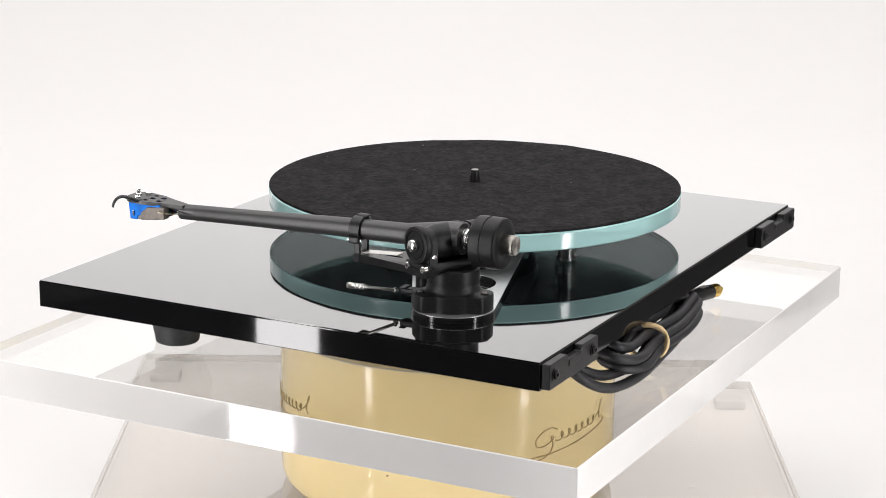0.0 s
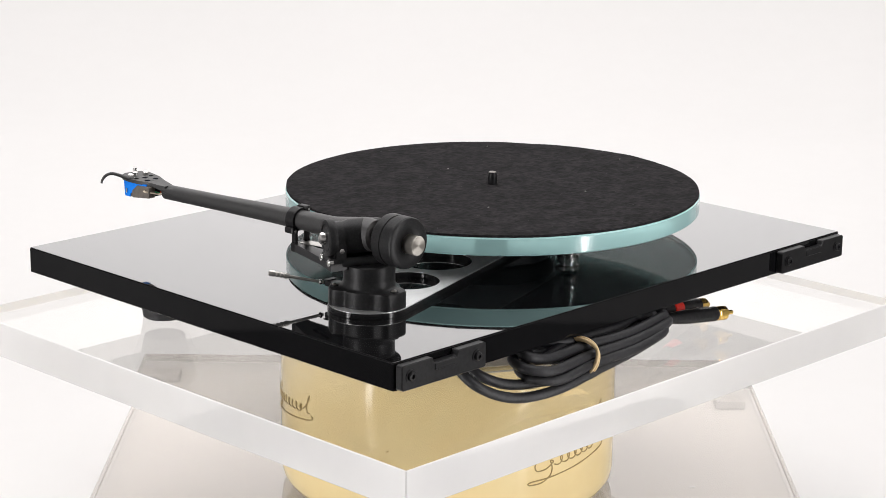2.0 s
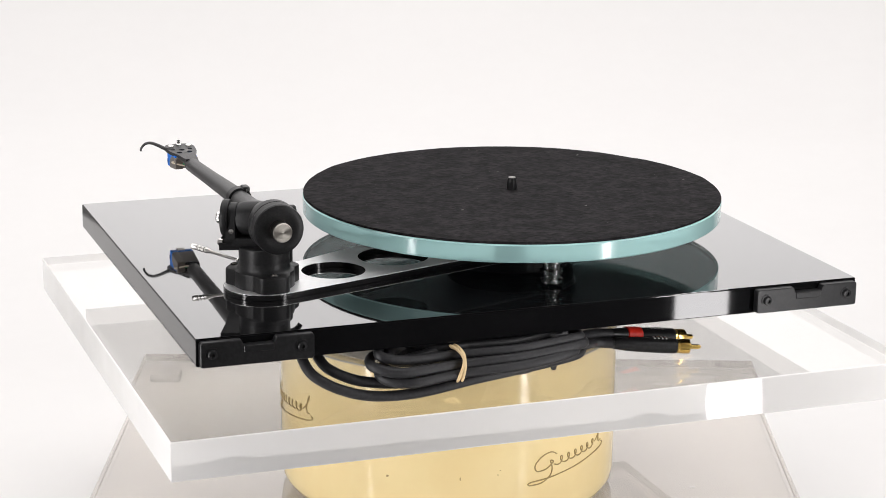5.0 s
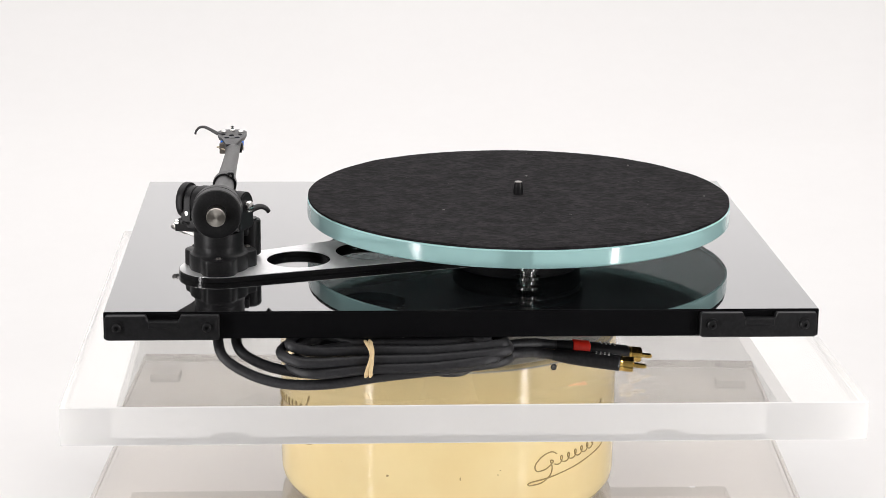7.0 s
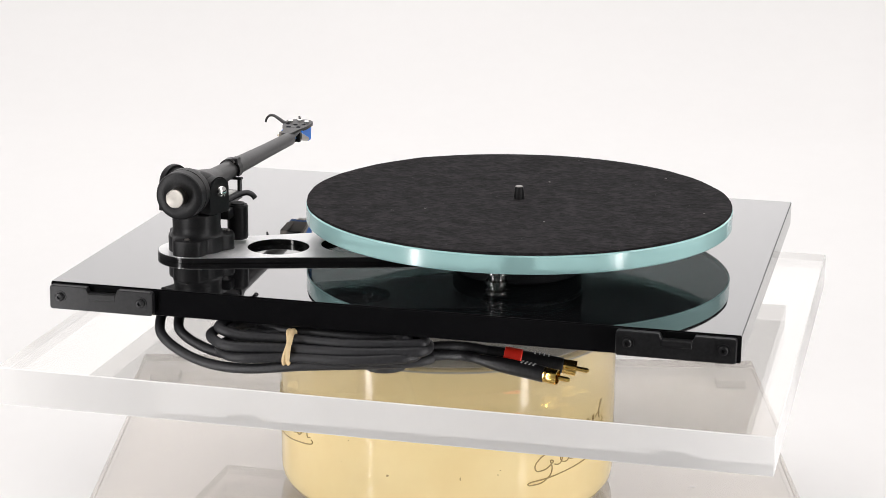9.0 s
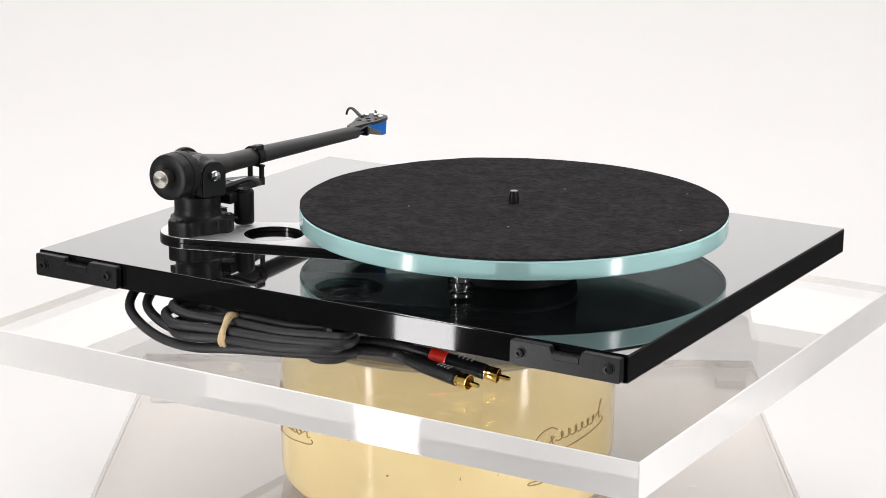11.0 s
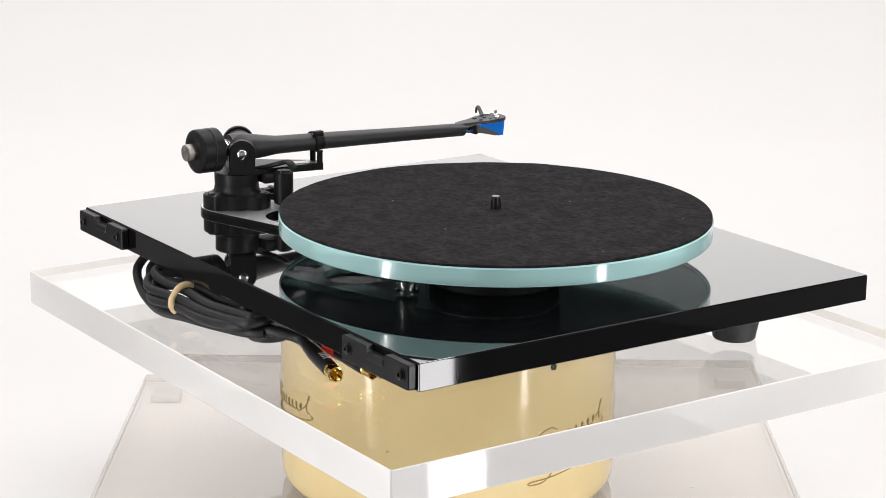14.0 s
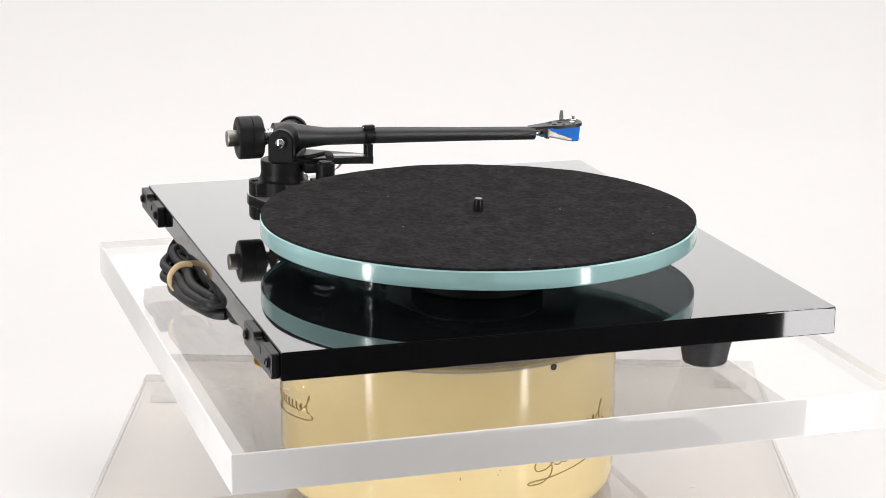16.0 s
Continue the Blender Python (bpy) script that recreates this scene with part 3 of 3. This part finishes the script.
def B_tube():
    """Arm tube: from the rear collar through the pivot to the head, getting thinner."""
    pts = [(-0.1572, -0.0900, 0.0478), (-0.1572, -0.0800, 0.0472), (-0.1567, -0.0650, 0.0462), (-0.1560, -0.0500, 0.0457), (-0.1556, 0.0, 0.0442),
           (-0.1556, 0.05, 0.0422), (-0.1557, 0.1185, 0.0395)]
    path = smooth_path(pts, 8)

    def r(s):
        y = -0.09 + 0.2085 * s
        for (a, ra), (b, rb) in zip(((-0.09, 0.0098), (-0.08, 0.0105), (-0.065, 0.0088), (-0.05, 0.0068), (0.0, 0.0062), (0.06, 0.0054)), ((-0.08, 0.0105), (-0.065, 0.0088), (-0.05, 0.0068), (0.0, 0.0062), (0.06, 0.0054), (0.12, 0.0051))):
            if y <= b + 1e-6:
                return ra + (rb - ra) * (y - a) / (b - a)
        return 0.0051
    # even steps along y, so that the taper falls where it should
    even = [Vector((np.interp(y, [p.y for p in path], [p.x for p in path]), y, np.interp(y, [p.y for p in path], [p.z for p in path]))) for y in np.linspace(-0.09, 0.1185, 60)]
    return tube(B(), even, r, 32)


def build_head(arm):
    # head plate: broad and flat, drilled, blending into the tube
    tilt = math.degrees(math.atan2(0.0025, 0.04))
    m = Matrix.Translation((-0.1575, 0.112, 0.0420)) @ pose(0, 0, 0, tilt, 0, 0)
    out = [(0.0036, 0.0030), (0.0050, 0.0080), (0.0062, 0.0135), (0.0075, 0.018), (0.0100, 0.025), (0.0108, 0.033)] + arc(0.0030, 0.0375, 0.0080, 0, 90, 5) + arc(-0.0030, 0.0375, 0.0080, 90, 180, 5) \
        + [(-0.0108, 0.033), (-0.0095, 0.025), (-0.0065, 0.018), (-0.0054, 0.0135), (-0.0044, 0.0080), (-0.0032, 0.0030)]
    holes = [arc(x, y, r, 0, 330, 11) for x, y, r in ((-0.0035, 0.0215, 0.0021), (0.0042, 0.0225, 0.0021), (-0.0002, 0.0285, 0.0021), (0.0062, 0.0300, 0.0018), (-0.0065, 0.0300, 0.0018))]
    head = part("headshell", slab_shape(B(), out, holes, 0.0, 0.0024, m), TUBE, arm, "drilled matt black headshell", 30)
    neck = B()
    neck_path = [Vector((-0.1556 - 0.0012 * w * w, 0.0990 + 0.0330 * w, 0.0401 + 0.0045 * w * w)) for w in np.linspace(0, 1, 17)]
    tube(neck, neck_path, lambda w: 0.00512 + 0.0022 * w * w, 24, flat=lambda w: 1.0 - 0.82 * min(1.0, 2.5 * w * w))
    part("neck", neck, TUBE, arm)
    for x, y in ((-0.0065, 0.0365), (0.0065, 0.0365), (0.0, 0.0400)):
        part("mounting_screw", lathe(B(), [(0.0, 0.0), (0.0021, 0.0), (0.0021, 0.0013), (0.0015, 0.0018), (0.0011, 0.0018), (0.0013, 0.0046 if x == 0 else 0.0019), (0.0, 0.0048 if x == 0 else 0.0019)], m @ Matrix.Translation((x, y, 0.0024)), 16), CHROME, head)
    lift = smooth_path([(-0.1650, 0.1444, 0.0459), (-0.1690, 0.1460, 0.0466), (-0.1735, 0.1477, 0.0488), (-0.1785, 0.1497, 0.0506), (-0.1825, 0.1512, 0.0498), (-0.1850, 0.1521, 0.0470), (-0.1857, 0.1524, 0.0445)], 6)
    part("finger_lift", tube(B(), lift, lambda s: 0.0018 - 0.0009 * s, 16, flat=0.8), TUBE, head, "curved black finger lift")
    # cartridge: blue body with a grey metal wedge
    side = Matrix(((0, 0, 1, 0), (1, 0, 0, 0), (0, 1, 0, 0), (0, 0, 0, 1)))

    def prism(outline, x0, x1):
        outline = [(y - 0.0018, z) for y, z in outline]
        bm = slab_shape(B(), outline, [], x0, x1, side)
        bmesh.ops.bevel(bm, geom=[e for e in bm.edges if len(e.link_faces) == 2 and e.calc_face_angle(0) > 0.4], offset=0.0004, segments=1, affect="EDGES")
        return bm

    cart = part("cartridge", prism([(0.1315, 0.0438), (0.1562, 0.0444), (0.1560, 0.0400), (0.1552, 0.0325), (0.1495, 0.0325), (0.1490, 0.0350), (0.1315, 0.0415)], -0.1655, -0.1490), BLUE, arm, "bright blue moving-magnet cartridge")
    part("body_wedge", prism([(0.1292, 0.0432), (0.1310, 0.0434), (0.1498, 0.0358), (0.1498, 0.0328), (0.1480, 0.0327), (0.1292, 0.0372)], -0.1648, -0.1494), GREY, cart, "dark grey metal cartridge body")
    part("side_plate", prism([(0.1300, 0.0428), (0.1494, 0.0352), (0.1494, 0.0330), (0.1300, 0.0376)], -0.1600, -0.1486), GREY, cart)
    part("side_plate", prism([(0.1276, 0.0430), (0.1405, 0.0422), (0.1462, 0.0378), (0.1462, 0.0328), (0.1276, 0.0350)], -0.1662, -0.1602), CHEEK, cart, "brown-grey metal cartridge cheek")
    part("terminal_block", box(B(), -0.1650, -0.1495, 0.1262, 0.1292, 0.0356, 0.0432, 0.0004, 1), SATIN, cart, "black terminal block")
    for x in (-0.1640, -0.1618):
        part("side_pin", box(B(), x - 0.0026, x - 0.0018, 0.1496, 0.1508, 0.0352, 0.0385, 0.0002, 1), CHROME, cart)
    part("stylus_guard", box(B(), -0.1605, -0.1540, 0.1500, 0.1566, 0.0320, 0.0347, 0.0006, 1), STEEL, cart)
    for i, wm in enumerate(WIRES):
        x0 = -0.1620 + 0.0032 * i
        wire = smooth_path([(x0, 0.1325, 0.0392 - 0.001 * (i % 2)), (x0 + (0.0003 if i > 1 else -0.0060 + 0.003 * i), 0.1280, 0.0370 + 0.0008 * i if i > 1 else 0.0398), (-0.1585 + 0.0012 * i, 0.1235, 0.0375), (-0.1570, 0.1180, 0.0390)], 5)
        part("signal_wire", tube(B(), wire, 0.0006, 6), wm, cart, "", 75)
        part("wire_tag", lathe(B(), [(0, 0), (0.0008, 0), (0.0008, 0.0035), (0, 0.0035)], along((x0, 0.1300, 0.0392 - 0.001 * (i % 2)), (0, 1, 0)), 8), GOLD, cart)


def build_lift():
    # arm rest: a broad bar bolted under the yoke, tapering to two posts and a clip round the tube
    out = [(-0.1855, -0.0790), (-0.1775, -0.0600), (-0.1610, -0.0180), (-0.1604, -0.0140), (-0.1480, -0.0140), (-0.1478, -0.0190), (-0.1435, -0.0500), (-0.1440, -0.0760), (-0.1600, -0.0850)]
    slot = [arc(-0.1575, -0.0330, 0.0013, 0, 180, 6) + arc(-0.1600, -0.0480, 0.0013, 180, 360, 6)]
    bm = slab_shape(B(), out, slot, 0.0240, 0.0285)

    def rise(mesh):
        for v in mesh.verts:
            k = max(0.0, min(1.0, (-0.0140 - v.co.y) / 0.046))
            v.co.z += 0.0035 * k + (0.0010 * (1 - k) if v.co.z > 0.026 else 0.0)
        return mesh

    rise(bm)
    rest = part("arm_rest", bm, SATIN, player, "black slotted arm rest bar", 30)
    vu = math.degrees(math.atan2(U.y, U.x))
    part("rest_block", box(B(), -0.0243, 0.0120, -0.0100, 0.0100, -0.0170, -0.0108, 0.001, 2, Matrix.Translation(PIVOT) @ pose(0, 0, 0, 0, 0, vu)), CAST, rest)
    for at in ((-0.1773, -0.0622, 0.0322), (-0.1843, -0.0765, 0.0326)):
        part("rest_bolt", lathe(B(), [(0.0, -0.002), (0.0024, -0.002), (0.0024, 0.0006), (0.0018, 0.0013), (0.0010, 0.0013), (0.0009, 0.0004), (0.0, 0.0004)], along(at, -U), 18), CHROME, rest, "bright steel bolt head")
    for x in (-0.1604, -0.1502):
        part("rest_post", box(B(), x, x + 0.0022, -0.0186, -0.0142, 0.0280, 0.0392, 0.0005, 1), SATIN, rest)
    part("rest_crossbar", box(B(), -0.1604, -0.1470, -0.0184, -0.0144, 0.0376, 0.0391, 0.0004, 1), SATIN, rest)
    part("rest_strip", rise(box(B(), -0.1578, -0.1500, -0.0440, -0.0195, 0.0286, 0.0289)), STEEL, rest)
    # the clip: a thin half-round strap, as wide as a finger's breadth of tube
    strap = arc(-0.1557, 0.0446, 0.0081, -32, 212, 28) + arc(-0.1557, 0.0446, 0.0065, 212, -32, 28)
    across = Matrix(((1, 0, 0, 0), (0, 0, -1, -0.0122), (0, 1, 0, 0), (0, 0, 0, 1)))
    clip = part("arm_clip", slab_shape(B(), strap, [], 0.0, 0.0072, across), SATIN, rest, "hinged black arm clip")
    part("clip_latch", box(B(), -0.1540, -0.1492, -0.0207, -0.0123, 0.0490, 0.0536, 0.001, 2), SATIN, clip)
    part("clip_hinge", box(B(), -0.1650, -0.1608, -0.0205, -0.0125, 0.0368, 0.0410, 0.001, 2), SATIN, clip)
    for x, z in ((-0.1514, 0.0514), (-0.1630, 0.0388)):
        part("clip_pin", lathe(B(), [(0, 0), (0.0009, 0), (0.0009, 0.0095), (0, 0.0095)], along((x, -0.0212, z), (0, 1, 0)), 12), CHROME, clip)
    # lift: a damped cylinder with a curved lever
    lc = Matrix.Translation((-0.1375, -0.0545, 0))
    cyl = part("lift_cylinder", lathe(B(), [(0.0, 0.0055), (0.0066, 0.0055), (0.0072, 0.0065), (0.0072, 0.0283), (0.0066, 0.0295), (0.0, 0.0295)], lc, 36), CAST, player, "black damped lift cylinder")
    part("lift_cap", lathe(B(), [(0.0, 0.0294), (0.0050, 0.0294), (0.0048, 0.0306), (0.0, 0.0309)], Matrix.Translation((-0.1375, -0.0545, 0)), 20), SATIN, cyl)
    part("lift_bracket", box(B(), -0.1500, -0.1380, -0.0700, -0.0560, 0.0215, 0.0288, 0.0012, 2), CAST, cyl)
    strut = smooth_path([(-0.1480, -0.0730, 0.0135), (-0.1435, -0.0655, 0.0115), (-0.1395, -0.0590, 0.0100)], 6)
    part("lift_strut", tube(B(), strut, 0.0034, 14, flat=0.7), CAST, cyl)
    lever = smooth_path([(-0.1500, -0.0720, 0.0310), (-0.1430, -0.0640, 0.0335), (-0.1370, -0.0575, 0.0362), (-0.1310, -0.0548, 0.0380), (-0.1270, -0.0540, 0.0368), (-0.1248, -0.0538, 0.0342)], 6)
    part("lift_lever", tube(B(), lever, lambda s: 0.0036 - 0.0006 * s, 16, flat=0.5), CAST, cyl, "curved black lift lever")


def build_cables():
    cable = thing("audio_cable", (0, -0.17, SLAB_TOP), "coiled charcoal audio cable tied with a tan rubber band", "cable")
    R = 0.0033
    # two leads leave the plinth's underside, sag to the slab and run up into the coil
    for k in range(2):
        dx, dy, dz = 0.011 * k, 0.005 * k, 0.0062 * k
        lead = smooth_path([(-0.1530 + dx, -0.1470 + dy, PZ - 0.0002), (-0.1545 + dx, -0.1590 + dy, -0.0235), (-0.1500 + dx, -0.1690 + dy, -0.0320 + dz * 0.3), (-0.1340 + dx, -0.1740 + dy, -0.0410 + dz * 0.6),
                            (-0.1130 + dx, -0.1770 + dy, -0.0462 + dz * 0.9), (-0.0860 + 0.3 * dx, -0.1815 + dy, -0.0452 + dz), (-0.0520, -0.1830 + 2.2 * dy, -0.0400 + 0.6 * dz), (-0.0150, -0.1810 + 2.5 * dy, -0.0365 + 0.7 * dz),
                            (0.0200 - 0.012 * k, -0.1740 + 2.0 * dy, -0.0342 + dz), (0.0290 - 0.012 * k, -0.1660 + 2.0 * dy, -0.0335 + dz)], 8)
        part("lead", tube(B(), lead, R, 14), CABLE, cable)

    # the coil: open, uneven loops drawn together under the band: outer strands beside the plinth, inner ones below it
    # each loop: left end, right end, height at the left, outer height at the band, height at the right, inner height at the band, outer reach at left and right
    for xl, xr, zl, zo, zr, zi, yl, yr in ((-0.1095, 0.0260, -0.0212, -0.0252, -0.0226, -0.0225, -0.1770, -0.1790),
                                           (-0.1150, 0.0285, -0.0268, -0.0298, -0.0262, -0.0272, -0.1850, -0.1830),
                                           (-0.1090, 0.0225, -0.0345, -0.0348, -0.0300, -0.0330, -0.1865, -0.1860),
                                           (-0.1030, 0.0150, -0.0240, -0.0228, -0.0210, -0.0285, -0.1700, -0.1690)):
        band_x, mid = -0.0600, -0.1690
        pts = [(xl, mid - 0.004, zl), (xl + 0.006, (mid + yl) / 2 - 0.004, zl - 0.0022), (xl + 0.020, yl, (zl + zo) / 2 - 0.0022), (band_x, (yl + yr) / 2 + 0.0025, zo), (band_x + 0.040, yr, (zo + zr) / 2 - 0.0005),
               (xr - 0.010, yr + 0.004, zr), (xr - 0.001, mid - 0.003, zr + 0.0004), (xr - 0.006, mid + 0.010, zr + 0.0008), (xr - 0.030, mid + 0.015, (zr + zi) / 2),
               (band_x, mid + 0.0005 - 0.10 * (zi + 0.028), zi), (xl + 0.022, mid + 0.011, (zl + zi) / 2 + 0.0012), (xl + 0.006, mid + 0.008, zl + 0.0014)]
        part("coil_loop", tube(B(), smooth_path(pts, 8, True), R, 14, True), CABLE, cable)
    # two turns of a twisted band that cross in front
    for flat, skew, phase in ((1.9, 0.0016, 0.0), (1.7, -0.0016, 0.9)):
        band = [Vector((-0.0600 + skew * math.sin(a + phase) + 0.0008 * math.sin(3 * a), -0.1752 + 0.0128 * math.cos(a), -0.0318 + 0.0116 * math.sin(a) - 0.10 * 0.0128 * math.cos(a))) for a in np.linspace(0, 2 * math.pi, 48, endpoint=False)]
        part("rubber_band", tube(B(), band, 0.0011, 12, True, flat=flat), BAND, cable, "twisted tan rubber band round the coil")
    for tip, back, ring in ((Vector((0.1165, -0.1613, -0.0415)), Vector((0.058, -0.1514, -0.0365)), False), (Vector((0.1240, -0.1350, -0.0430)), Vector((0.0600, -0.1440, -0.0325)), True)):
        w = (tip - back)
        length = w.length
        m = along(back, w)
        plug = part("plug", lathe(B(), [(0.0, 0.0), (0.0036, 0.0), (0.0040, 0.004), (0.0046, 0.010), (0.0050, 0.018), (0.0052, length - 0.0175), (0.0047, length - 0.0165), (0.0, length - 0.0165)], m, 28), SATIN, cable, "black metal plug shell")
        part("collar", lathe(B(), [(0.0, length - 0.0170), (0.0047, length - 0.0170), (0.0049, length - 0.0160), (0.0045, length - 0.0150), (0.0049, length - 0.0140), (0.0049, length - 0.0082), (0.0043, length - 0.0080), (0.0043, length - 0.0120), (0.0, length - 0.0120)], m, 28), GOLD, plug, "gold-plated plug collar")
        part("pin", lathe(B(), [(0.0, length - 0.0125), (0.0016, length - 0.0125), (0.0016, length - 0.0010), (0.0008, length), (0.0, length)], m, 16), GOLD, plug, "gold-plated pin")
        if ring:
            part("red_sleeve", lathe(B(), [(0.0043, length * 0.16), (0.0054, length * 0.17), (0.0056, length * 0.33), (0.0050, length * 0.34)], m, 28), RED, plug, "red marking sleeve")
        for k in range(4):
            part("print_bar", box(B(), -0.0022, 0.0022, 0.0049, 0.00535, length * (0.45 + 0.045 * k), length * (0.45 + 0.045 * k) + 0.0009, 0, 1, m), PRINT, plug)
        boot = smooth_path([back + w.normalized() * 0.002, back - w.normalized() * 0.012, back + Vector((-0.026, -0.010, 0.004)), back + Vector((-0.050, -0.022, 0.004))], 8)
        part("lead", tube(B(), boot, R, 14), CABLE, cable)
    return cable


build_plinth()
build_hinges()
build_platter()
felt = build_mat()
build_brace()
build_arm_base()
build_tonearm()
cables = build_cables()


# ---- what turns: the slab with all that stands on it ----
def motions():
    rows = [(float(t), 62.943 - 8.5436 * t + 0.006325 * t * t) for t in range(17)]
    walk(slab, [(t, pose(0, 0, 0, 0, 0, a)) for t, a in rows])
    for ob in (player, felt, cables):
        base = BASES[ob.name]
        walk(ob, [(t, pose(0, 0, 0, 0, 0, a) @ Matrix.Translation(base)) for t, a in rows])


motions()
